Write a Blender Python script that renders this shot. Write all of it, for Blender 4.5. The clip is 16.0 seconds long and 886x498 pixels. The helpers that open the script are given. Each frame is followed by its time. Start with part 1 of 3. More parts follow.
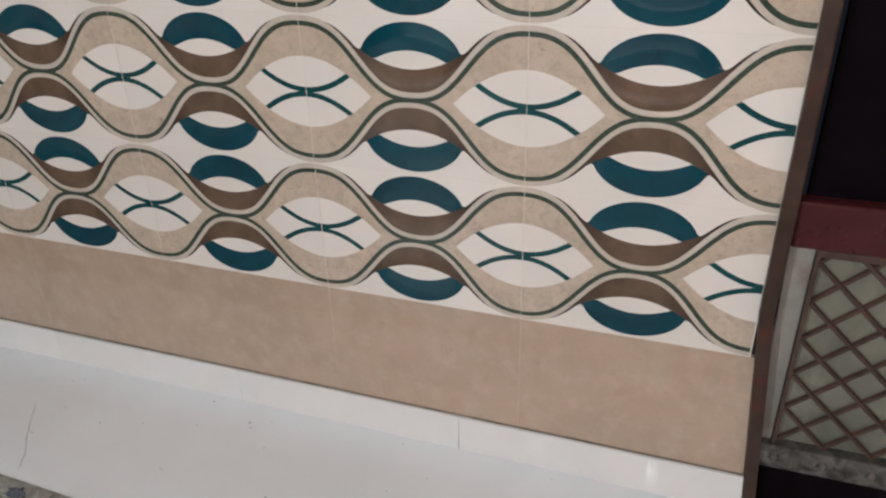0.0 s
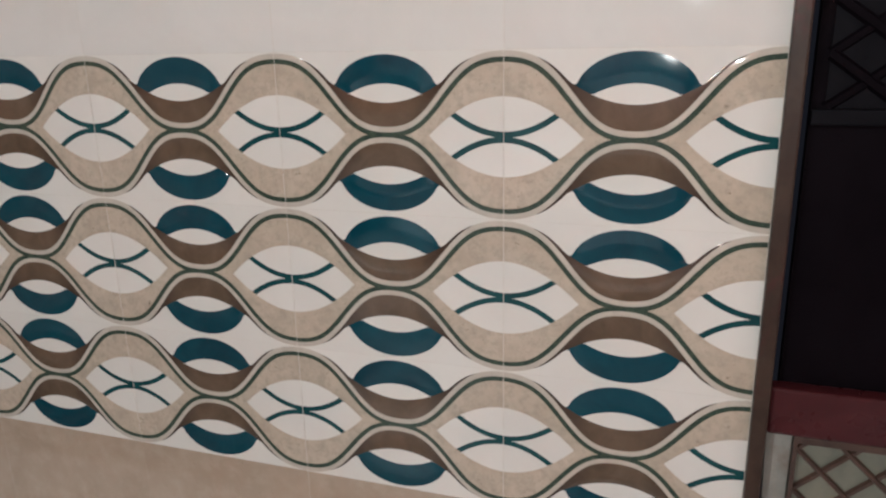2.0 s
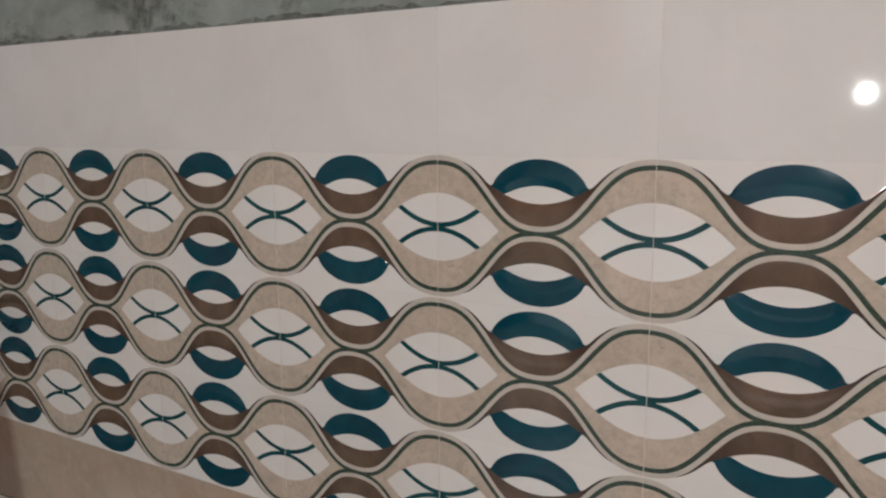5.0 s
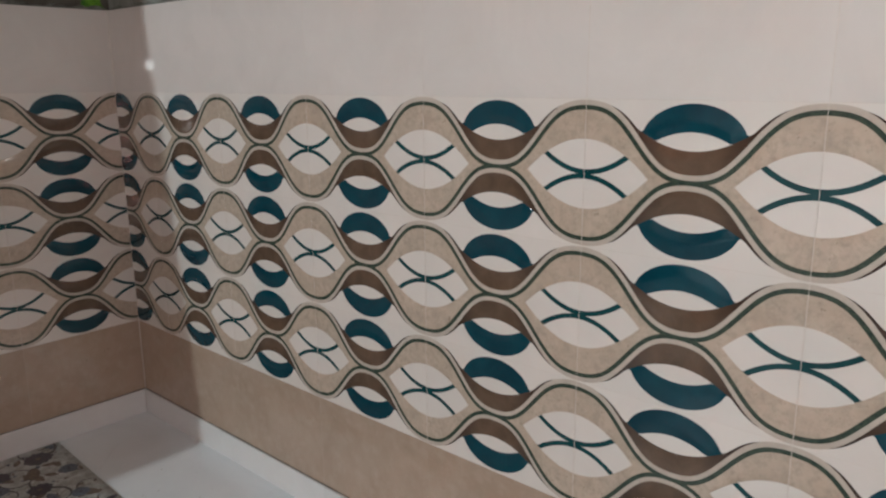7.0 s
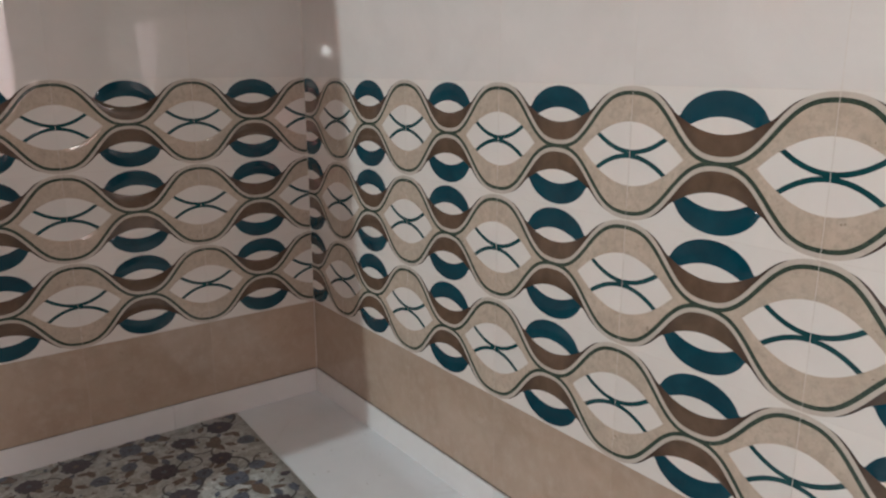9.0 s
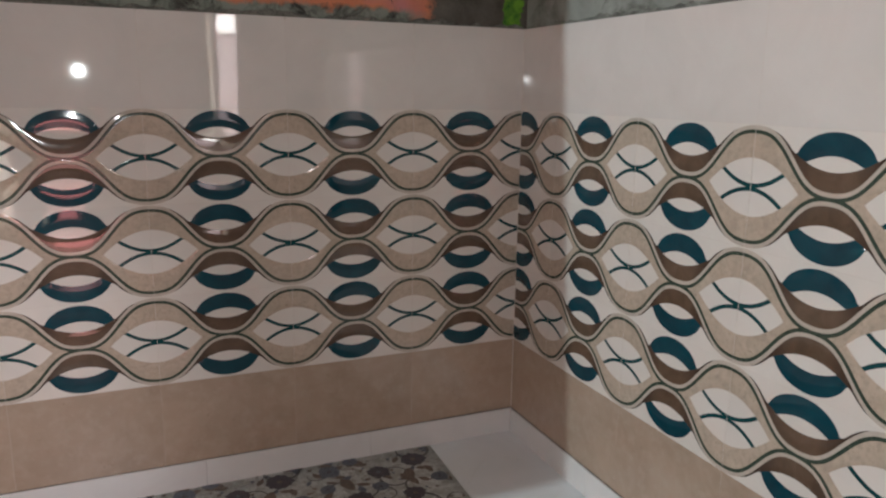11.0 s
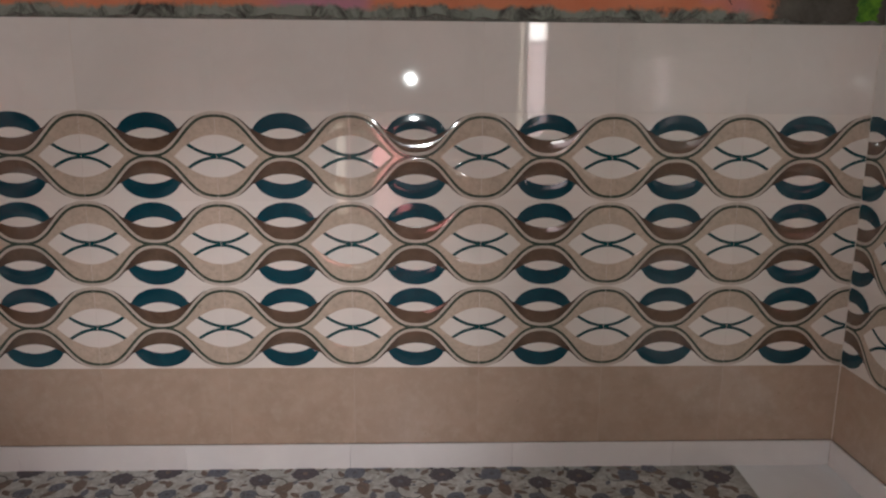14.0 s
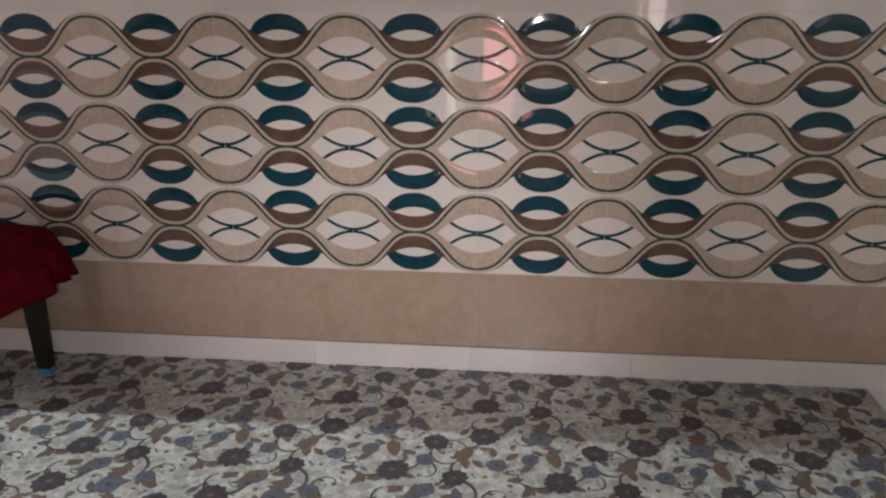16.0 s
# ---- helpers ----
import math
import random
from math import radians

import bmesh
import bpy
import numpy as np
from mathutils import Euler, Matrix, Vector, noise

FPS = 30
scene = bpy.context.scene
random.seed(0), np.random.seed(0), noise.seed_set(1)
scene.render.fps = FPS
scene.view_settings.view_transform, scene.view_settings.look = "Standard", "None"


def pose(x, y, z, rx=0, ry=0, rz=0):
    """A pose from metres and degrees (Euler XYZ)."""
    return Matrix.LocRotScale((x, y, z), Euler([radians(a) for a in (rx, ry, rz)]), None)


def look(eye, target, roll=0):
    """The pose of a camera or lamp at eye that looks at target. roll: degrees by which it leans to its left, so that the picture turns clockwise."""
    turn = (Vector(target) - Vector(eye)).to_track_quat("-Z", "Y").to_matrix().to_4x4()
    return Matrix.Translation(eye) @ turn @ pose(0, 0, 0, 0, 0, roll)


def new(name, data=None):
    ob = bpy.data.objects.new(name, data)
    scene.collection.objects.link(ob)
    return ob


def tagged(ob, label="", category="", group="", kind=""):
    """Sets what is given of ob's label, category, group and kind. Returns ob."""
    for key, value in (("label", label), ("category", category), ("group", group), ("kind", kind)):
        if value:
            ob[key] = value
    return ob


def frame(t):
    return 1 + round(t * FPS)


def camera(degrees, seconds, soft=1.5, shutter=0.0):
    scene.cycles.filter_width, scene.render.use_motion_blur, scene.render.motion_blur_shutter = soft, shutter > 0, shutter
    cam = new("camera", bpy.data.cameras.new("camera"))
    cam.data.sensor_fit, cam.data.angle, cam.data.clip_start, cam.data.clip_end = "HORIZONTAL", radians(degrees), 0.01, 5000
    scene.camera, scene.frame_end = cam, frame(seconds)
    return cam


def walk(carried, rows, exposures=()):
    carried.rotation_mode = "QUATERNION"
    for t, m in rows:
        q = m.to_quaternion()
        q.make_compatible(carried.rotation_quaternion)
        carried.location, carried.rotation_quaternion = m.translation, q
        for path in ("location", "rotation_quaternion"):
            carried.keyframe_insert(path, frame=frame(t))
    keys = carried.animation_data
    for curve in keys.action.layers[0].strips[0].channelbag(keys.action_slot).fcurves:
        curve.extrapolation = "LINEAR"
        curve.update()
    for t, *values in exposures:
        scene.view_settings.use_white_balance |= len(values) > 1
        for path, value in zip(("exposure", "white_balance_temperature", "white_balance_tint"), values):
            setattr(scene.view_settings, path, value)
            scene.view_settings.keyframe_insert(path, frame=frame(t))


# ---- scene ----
cam = camera(61.5, 16.0, soft=2.3)

# seconds, eye, target, roll
PATH = [
    (0, (-1.286, -2.797, 1.27), (0.372, -2.198, 0.325), -1.6),
    (0.5, (-1.285, -2.809, 1.29), (0.442, -2.196, 0.489), -2.6),
    (1, (-1.287, -2.807, 1.304), (0.475, -2.197, 0.581), -2.0),
    (1.5, (-1.29, -2.809, 1.315), (0.492, -2.184, 0.655), -1.8),
    (2, (-1.293, -2.815, 1.337), (0.528, -2.207, 0.776), -1.3),
    (2.5, (-1.302, -2.816, 1.359), (0.537, -2.173, 0.909), -1.9),
    (3, (-1.301, -2.818, 1.372), (0.554, -2.163, 1.011), -1.5),
    (3.2, (-1.31, -2.812, 1.378), (0.555, -2.163, 1.06), -1.6),
    (5.3, (-1.348, -2.83, 1.372), (0.328, -1.804, 0.998), -0.2),
    (5.5, (-1.333, -2.836, 1.371), (0.316, -1.78, 0.964), -0.1),
    (6, (-1.321, -2.849, 1.358), (0.267, -1.716, 0.913), 0.1),
    (6.5, (-1.331, -2.851, 1.358), (0.181, -1.623, 0.905), -0.5),
    (7, (-1.333, -2.85, 1.349), (0.122, -1.553, 0.9), -0.4),
    (7.5, (-1.335, -2.839, 1.348), (0.06, -1.482, 0.889), -0.6),
    (8, (-1.341, -2.826, 1.348), (-0.03, -1.392, 0.873), -0.3),
    (8.2, (-1.336, -2.815, 1.344), (-0.064, -1.347, 0.868), -0.2),
    (10.3, (-1.389, -2.515, 1.359), (-0.413, -0.837, 0.879), 0.8),
    (10.5, (-1.405, -2.525, 1.357), (-0.48, -0.816, 0.883), 1.1),
    (11, (-1.412, -2.518, 1.375), (-0.632, -0.724, 0.957), 0.9),
    (11.5, (-1.446, -2.51, 1.388), (-0.757, -0.668, 1.025), 1.0),
    (12, (-1.489, -2.506, 1.386), (-0.912, -0.633, 0.989), 1.1),
    (12.5, (-1.514, -2.514, 1.389), (-1.096, -0.601, 0.98), 1.0),
    (13, (-1.54, -2.536, 1.379), (-1.265, -0.594, 0.99), 1.0),
    (13.5, (-1.552, -2.54, 1.386), (-1.39, -0.59, 0.975), 0.8),
    (14, (-1.556, -2.551, 1.373), (-1.491, -0.595, 0.959), 0.4),
    (14.5, (-1.594, -2.545, 1.376), (-1.619, -0.592, 0.947), -0.1),
    (15, (-1.635, -2.548, 1.371), (-1.785, -0.599, 0.95), -0.4),
    (15.5, (-1.651, -2.529, 1.412), (-1.891, -0.612, 0.897), -0.9),
    (16, (-1.661, -2.541, 1.356), (-1.847, -0.658, 0.711), -0.1),
]


walk(cam, [(t, look(eye, target, roll)) for t, eye, target, roll in PATH],
     exposures=[(0.0, 0.14), (0.5, 0.0), (1.0, 0.07), (1.5, -0.03), (2.0, 0.0), (3.0, -0.02), (5.5, -0.28), (8.0, -0.08), (10.5, -0.03), (12.5, -0.06), (14.5, -0.02), (16.0, -0.02)])

# ---- light ----
world = bpy.data.worlds.new("night")
world.use_nodes = True
world.node_tree.nodes["Background"].inputs["Color"].default_value = (0.25, 0.28, 0.4, 1)
world.node_tree.nodes["Background"].inputs["Strength"].default_value = 0.03
scene.world = world


def lamp(name, kind, place, watts, colour, radius=0.03):
    data = bpy.data.lights.new(name, kind)
    data.energy, data.color = watts, colour
    data.shadow_soft_size = radius
    ob = new(name, data)
    ob.location = place
    return ob


# the torch that is carried with the camera, at the middle of its way
TORCH_AT = Vector((-1.61, -2.81, 1.46))
TORCH = lamp("torch", "POINT", TORCH_AT, 30.0, (0.86, 0.905, 0.90), 0.016)
# second lamp at the torch, fixed, added to brighten the low north wall
BEAM = lamp("torch_beam", "SPOT", TORCH_AT, 114.0, (0.93, 0.86, 0.905), 0.016)
BEAM.data.spot_size, BEAM.data.spot_blend = radians(41), 1.0
BEAM.rotation_euler = (Vector((-2.07, 0.0, 0.37)) - TORCH_AT).to_track_quat("-Z", "Y").to_euler()
# the bulb of the next room, shining in past the edge of the opening
BULB_AT = (-6.4, -0.041, 3.8)
BULB = lamp("bulb_light", "POINT", BULB_AT, 610, (0.80, 0.92, 0.975), 0.014)

# ---- materials ----
def ramp_between(nt, fac, a, b, lo=0.0, hi=1.0):
    r = nt.nodes.new("ShaderNodeValToRGB")
    r.color_ramp.elements[0].position, r.color_ramp.elements[1].position = lo, hi
    r.color_ramp.elements[0].color, r.color_ramp.elements[1].color = (*a, 1), (*b, 1)
    nt.links.new(fac, r.inputs["Fac"])
    return r.outputs["Color"]


def noise_of(nt, scale, detail=4.0, rough=0.6, vec=None, dist=0.0):
    n = nt.nodes.new("ShaderNodeTexNoise")
    n.inputs["Scale"].default_value, n.inputs["Detail"].default_value = scale, detail
    n.inputs["Roughness"].default_value, n.inputs["Distortion"].default_value = rough, dist
    if vec:
        nt.links.new(vec, n.inputs["Vector"])
    return n.outputs["Fac"]


def mixed(nt, fac, a, b, mode="MIX"):
    m = nt.nodes.new("ShaderNodeMix")
    m.data_type, m.blend_type = "RGBA", mode
    for sock, val in ((m.inputs[0], fac), (m.inputs[6], a), (m.inputs[7], b)):
        if isinstance(val, (int, float)):
            sock.default_value = val
        elif isinstance(val, tuple):
            sock.default_value = (*val, 1)
        else:
            nt.links.new(val, sock)
    return m.outputs[2]


def surface(name, a, b, scale=8.0, rough=0.4, rough_var=0.1, bump=0.1, bump_scale=60.0, fine=None, metal=0.0,
            random_shift=0.0, world_space=False, stains=None, coat=0.0, spec=0.5, tips=None, pits=None):
    """A surface whose colour wanders from a to b, with fine grain, bump and uneven gloss."""
    m = bpy.data.materials.new(name)
    m.use_nodes = True
    nt = m.node_tree
    bs = nt.nodes["Principled BSDF"]
    if world_space:
        vec = nt.nodes.new("ShaderNodeNewGeometry").outputs["Position"]
    else:
        vec = nt.nodes.new("ShaderNodeTexCoord").outputs["Object"]
    info = nt.nodes.new("ShaderNodeObjectInfo")
    add = nt.nodes.new("ShaderNodeVectorMath")
    add.operation = "MULTIPLY_ADD"
    comb = nt.nodes.new("ShaderNodeCombineXYZ")
    for k in range(3):
        nt.links.new(info.outputs["Random"], comb.inputs[k])
    nt.links.new(comb.outputs[0], add.inputs[0])
    add.inputs[1].default_value = (37.0, 53.0, 71.0) if not world_space else (0, 0, 0)
    nt.links.new(vec, add.inputs[2])
    vec = add.outputs[0]
    col = ramp_between(nt, noise_of(nt, scale, 5, 0.62, vec, 0.6), a, b, 0.32, 0.68)
    if fine:
        col = mixed(nt, ramp_between(nt, noise_of(nt, bump_scale * 1.7, 3, 0.7, vec), (0, 0, 0), (1, 1, 1), 0.45, 0.75), col, fine)
    if stains:
        colour, level = stains
        col = mixed(nt, ramp_between(nt, noise_of(nt, 2.3, 6, 0.7, vec, 1.2), (0, 0, 0), (1, 1, 1), level, level + 0.12), col, colour)
    if pits:
        spots = ramp_between(nt, noise_of(nt, 55, 4, 0.75, vec, 1.5), (0, 0, 0), (1, 1, 1), 0.66, 0.70)
        col = mixed(nt, spots, col, pits)
    if tips:
        sep = nt.nodes.new("ShaderNodeSeparateXYZ")
        nt.links.new(nt.nodes.new("ShaderNodeTexCoord").outputs["Object"], sep.inputs[0])
        far = nt.nodes.new("ShaderNodeMath")
        far.operation = "ABSOLUTE"
        nt.links.new(sep.outputs["X"], far.inputs[0])
        mr = nt.nodes.new("ShaderNodeMapRange")
        mr.inputs["From Min"].default_value, mr.inputs["From Max"].default_value = 0.045, 0.125
        nt.links.new(far.outputs[0], mr.inputs["Value"])
        col = mixed(nt, mr.outputs[0], col, tips)
    if random_shift:
        hsv = nt.nodes.new("ShaderNodeHueSaturation")
        mr = nt.nodes.new("ShaderNodeMapRange")
        nt.links.new(info.outputs["Random"], mr.inputs["Value"])
        mr.inputs["To Min"].default_value, mr.inputs["To Max"].default_value = 1 - random_shift, 1 + random_shift
        nt.links.new(mr.outputs[0], hsv.inputs["Value"])
        nt.links.new(col, hsv.inputs["Color"])
        col = hsv.outputs["Color"]
    nt.links.new(col, bs.inputs["Base Color"])
    mr = nt.nodes.new("ShaderNodeMapRange")
    nt.links.new(noise_of(nt, scale * 1.7, 4, 0.6, vec), mr.inputs["Value"])
    mr.inputs["To Min"].default_value, mr.inputs["To Max"].default_value = max(0.02, rough - rough_var), rough + rough_var
    nt.links.new(mr.outputs[0], bs.inputs["Roughness"])
    bs.inputs["Metallic"].default_value = metal
    bs.inputs["Specular IOR Level"].default_value = spec
    bs.inputs["Coat Weight"].default_value = coat
    bs.inputs["Coat Roughness"].default_value = 0.05
    if bump:
        bp = nt.nodes.new("ShaderNodeBump")
        bp.inputs["Strength"].default_value, bp.inputs["Distance"].default_value = bump, 0.002
        nt.links.new(noise_of(nt, bump_scale, 3, 0.6, vec), bp.inputs["Height"])
        nt.links.new(bp.outputs[0], bs.inputs["Normal"])
    return m


GLAZE = dict(rough=0.036, rough_var=0.012, bump=0.03, bump_scale=14.0, spec=0.7)
M_WHITE = surface("glazed_white", (0.755, 0.715, 0.655), (0.805, 0.765, 0.705), 5, random_shift=0.015, **GLAZE)
M_BEIGE = surface("glazed_beige_marble", (0.49, 0.40, 0.31), (0.595, 0.495, 0.39), 16, fine=(0.42, 0.345, 0.27), pits=(0.22, 0.17, 0.12), rough=0.05, rough_var=0.015, bump=0.02, bump_scale=40.0, spec=0.7)
M_PALE = surface("glazed_pale_edge", (0.50, 0.44, 0.37), (0.60, 0.53, 0.45), 22, rough=0.06, rough_var=0.02, bump=0.03, bump_scale=40.0)
M_LINE = surface("glazed_green_line", (0.016, 0.032, 0.025), (0.04, 0.07, 0.052), 120, fine=(0.10, 0.12, 0.08), rough=0.1, rough_var=0.03, bump=0.1, bump_scale=200.0)
M_BROWN = surface("glazed_brown", (0.105, 0.066, 0.041), (0.155, 0.10, 0.066), 18, spec=0.7, rough=0.05, rough_var=0.015, bump=0.02, bump_scale=30.0, tips=(0.045, 0.027, 0.02))
M_ARC = surface("glazed_dark_teal", (0.004, 0.045, 0.05), (0.008, 0.07, 0.075), 20, rough=0.07, rough_var=0.02, bump=0.05, bump_scale=30.0)
M_TEAL = surface("glazed_teal", (0.0018, 0.039, 0.059), (0.0034, 0.062, 0.086), 9, rough=0.07, rough_var=0.02, bump=0.04, bump_scale=20.0)
M_BASE_TILE = surface("brown_marble_tile", (0.41, 0.31, 0.23), (0.475, 0.365, 0.275), 6, fine=(0.49, 0.385, 0.295), pits=(0.30, 0.23, 0.165), random_shift=0.03, **GLAZE)
M_TOP_TILE = surface("plain_cream_tile", (0.71, 0.675, 0.625), (0.77, 0.735, 0.685), 4, random_shift=0.02, **GLAZE)
M_GROUT = surface("grout", (0.62, 0.57, 0.50), (0.74, 0.69, 0.62), 40, rough=0.8, bump=0.3)
M_SKIRT = surface("white_skirting_tile", (0.76, 0.76, 0.74), (0.82, 0.82, 0.8), 5, rough=0.032, rough_var=0.012, bump=0.015, bump_scale=20, random_shift=0.02, spec=0.7)
M_FLOOR = surface("white_floor_tile", (0.80, 0.83, 0.84), (0.86, 0.89, 0.90), 3, rough=0.034, rough_var=0.014, bump=0.015, bump_scale=15, stains=((0.71, 0.73, 0.73), 0.62))
M_MORTAR = surface("mortar", (0.10, 0.10, 0.085), (0.30, 0.31, 0.27), 14, rough=0.9, bump=0.8, bump_scale=90, fine=(0.05, 0.045, 0.04))
M_PLASTER = surface("grey_green_plaster", (0.20, 0.22, 0.19), (0.33, 0.35, 0.31), 6, rough=0.85, bump=0.5, bump_scale=70, stains=((0.09, 0.095, 0.08), 0.55), world_space=True)
M_PLAIN = surface("plain_wall_paint", (0.34, 0.24, 0.23), (0.42, 0.30, 0.285), 3, rough=0.7, bump=0.2, world_space=True)
M_CEIL = surface("ceiling_paint", (0.28, 0.25, 0.23), (0.34, 0.31, 0.29), 3, rough=0.85, bump=0.2, world_space=True)
M_WOOD = surface("dark_stained_wood", (0.010, 0.006, 0.007), (0.024, 0.013, 0.013), 11, spec=0.25, rough=0.45, bump=0.25, bump_scale=50, fine=(0.03, 0.016, 0.014))
M_JAMB = surface("worn_brown_jamb", (0.033, 0.018, 0.013), (0.064, 0.038, 0.027), 12, spec=0.3, rough=0.4, bump=0.3, bump_scale=60, stains=((0.09, 0.02, 0.02), 0.55))
M_MAROON = surface("maroon_paint", (0.045, 0.008, 0.010), (0.075, 0.015, 0.017), 9, spec=0.3, rough=0.28, bump=0.15, bump_scale=60)
# black tones for the door; its upper part's shade is in the colour
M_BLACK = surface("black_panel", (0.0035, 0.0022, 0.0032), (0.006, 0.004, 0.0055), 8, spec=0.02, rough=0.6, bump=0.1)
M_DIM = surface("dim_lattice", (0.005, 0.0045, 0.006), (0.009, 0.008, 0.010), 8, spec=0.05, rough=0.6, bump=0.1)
M_PANE = surface("greenish_pale_panel", (0.14, 0.14, 0.11), (0.23, 0.225, 0.175), 7, rough=0.35, bump=0.1, stains=((0.09, 0.09, 0.065), 0.56))
M_STILE = surface("pale_worn_stile", (0.21, 0.20, 0.175), (0.32, 0.30, 0.265), 9, rough=0.5, bump=0.3, stains=((0.2, 0.15, 0.12), 0.58))
M_STRIP = surface("brown_lattice_strip", (0.045, 0.024, 0.018), (0.09, 0.05, 0.036), 20, rough=0.45, bump=0.3)
M_STEEL = surface("dull_steel", (0.035, 0.03, 0.026), (0.22, 0.21, 0.19), 30, rough=0.4, metal=0.6, bump=0.4, bump_scale=90)
M_SHEET = surface("printed_vinyl", (0.36, 0.375, 0.345), (0.72, 0.75, 0.725), 34, rough=0.38, rough_var=0.1, bump=0.25, bump_scale=120, fine=(0.30, 0.285, 0.25))
M_INK_DARK = surface("print_plum", (0.018, 0.015, 0.026), (0.065, 0.052, 0.068), 60, rough=0.4, bump=0.2, bump_scale=120, fine=(0.15, 0.13, 0.13))
M_INK_BLUE = surface("print_slate_blue", (0.03, 0.042, 0.075), (0.10, 0.125, 0.17), 70, rough=0.4, bump=0.2, bump_scale=120, fine=(0.30, 0.31, 0.31))
M_INK_BROWN = surface("print_brown", (0.072, 0.045, 0.032), (0.168, 0.11, 0.079), 60, rough=0.4, bump=0.2, bump_scale=120, fine=(0.30, 0.25, 0.20))
M_INK_VINE = surface("print_vine", (0.06, 0.055, 0.055), (0.11, 0.10, 0.09), 40, rough=0.4, bump=0.2, bump_scale=120)
M_INK_GREY = surface("print_grey", (0.29, 0.29, 0.26), (0.46, 0.455, 0.41), 40, rough=0.4, bump=0.2, bump_scale=120)
M_RED = surface("red_plush", (0.065, 0.0015, 0.008), (0.155, 0.004, 0.017), 18, spec=0.06, rough=0.9, rough_var=0.05, bump=0.9, bump_scale=220, fine=(0.035, 0.001, 0.003))
M_BLUE = surface("blue_plastic", (0.05, 0.25, 0.42), (0.08, 0.32, 0.5), 30, rough=0.4, bump=0.1)


def painted_wall(name):
    """Orange paint with purple clouds, bare grey plaster near the corner and a green daub, by places along the wall."""
    m = bpy.data.materials.new(name)
    m.use_nodes = True
    nt = m.node_tree
    bs = nt.nodes["Principled BSDF"]
    pos = nt.nodes.new("ShaderNodeNewGeometry").outputs["Position"]
    sep = nt.nodes.new("ShaderNodeSeparateXYZ")
    nt.links.new(pos, sep.inputs[0])
    wob = noise_of(nt, 9.0, 5, 0.65, pos)

    def maths(op, a, b):
        n = nt.nodes.new("ShaderNodeMath")
        n.operation = op
        for i, v in enumerate((a, b)):
            if isinstance(v, (int, float)):
                n.inputs[i].default_value = v
            else:
                nt.links.new(v, n.inputs[i])
        return n.outputs[0]

    xs = maths("ADD", sep.outputs["X"], maths("MULTIPLY", maths("SUBTRACT", wob, 0.5), 0.16))
    zs = maths("ADD", sep.outputs["Z"], maths("MULTIPLY", maths("SUBTRACT", wob, 0.5), 0.10))
    orange = ramp_between(nt, noise_of(nt, 5, 5, 0.6, pos), (0.58, 0.18, 0.085), (0.70, 0.265, 0.14), 0.3, 0.7)
    cloud = ramp_between(nt, noise_of(nt, 1.9, 3, 0.5, pos), (0, 0, 0), (1, 1, 1), 0.53, 0.62)
    orange = mixed(nt, maths("MULTIPLY", cloud, 0.75), orange, (0.44, 0.22, 0.34))
    grey = ramp_between(nt, noise_of(nt, 8, 5, 0.7, pos), (0.045, 0.038, 0.03), (0.14, 0.13, 0.108), 0.3, 0.7)
    edge = nt.nodes.new("ShaderNodeMapRange")
    edge.inputs["From Min"].default_value, edge.inputs["From Max"].default_value = -0.375, -0.35
    nt.links.new(xs, edge.inputs["Value"])
    col = mixed(nt, edge.outputs[0], orange, grey)
    low = nt.nodes.new("ShaderNodeMapRange")
    low.inputs["From Min"].default_value, low.inputs["From Max"].default_value = 1.652, 1.636
    nt.links.new(zs, low.inputs["Value"])
    rough_edge = ramp_between(nt, noise_of(nt, 9, 5, 0.7, pos, 1.0), (0.035, 0.034, 0.028), (0.25, 0.285, 0.24), 0.38, 0.55)
    away = nt.nodes.new("ShaderNodeMapRange")
    away.inputs["From Min"].default_value, away.inputs["From Max"].default_value = -0.36, -0.46
    nt.links.new(xs, away.inputs["Value"])
    col = mixed(nt, maths("MULTIPLY", low.outputs[0], away.outputs[0]), col, rough_edge)
    gx = maths("ABSOLUTE", maths("ADD", xs, 0.045), 0.0)
    green = nt.nodes.new("ShaderNodeMapRange")
    green.inputs["From Min"].default_value, green.inputs["From Max"].default_value = 0.034, 0.028
    nt.links.new(gx, green.inputs["Value"])
    leaf = ramp_between(nt, noise_of(nt, 30, 3, 0.6, pos), (0.03, 0.15, 0.014), (0.17, 0.40, 0.03), 0.35, 0.65)
    col = mixed(nt, green.outputs[0], col, leaf)
    nt.links.new(col, bs.inputs["Base Color"])
    bs.inputs["Roughness"].default_value = 0.75
    bp = nt.nodes.new("ShaderNodeBump")
    bp.inputs["Strength"].default_value, bp.inputs["Distance"].default_value = 0.5, 0.003
    nt.links.new(noise_of(nt, 45, 4, 0.7, pos), bp.inputs["Height"])
    nt.links.new(bp.outputs[0], bs.inputs["Normal"])
    return m


M_PAINTED = painted_wall("painted_orange_wall")


def lit_pane(name, colour, strength):
    """A pane that glows by its own emission."""
    m = bpy.data.materials.new(name)
    m.use_nodes = True
    bs = m.node_tree.nodes["Principled BSDF"]
    bs.inputs["Base Color"].default_value = (0.6, 0.6, 0.6, 1)
    bs.inputs["Emission Color"].default_value = (*colour, 1)
    bs.inputs["Emission Strength"].default_value = strength
    return m


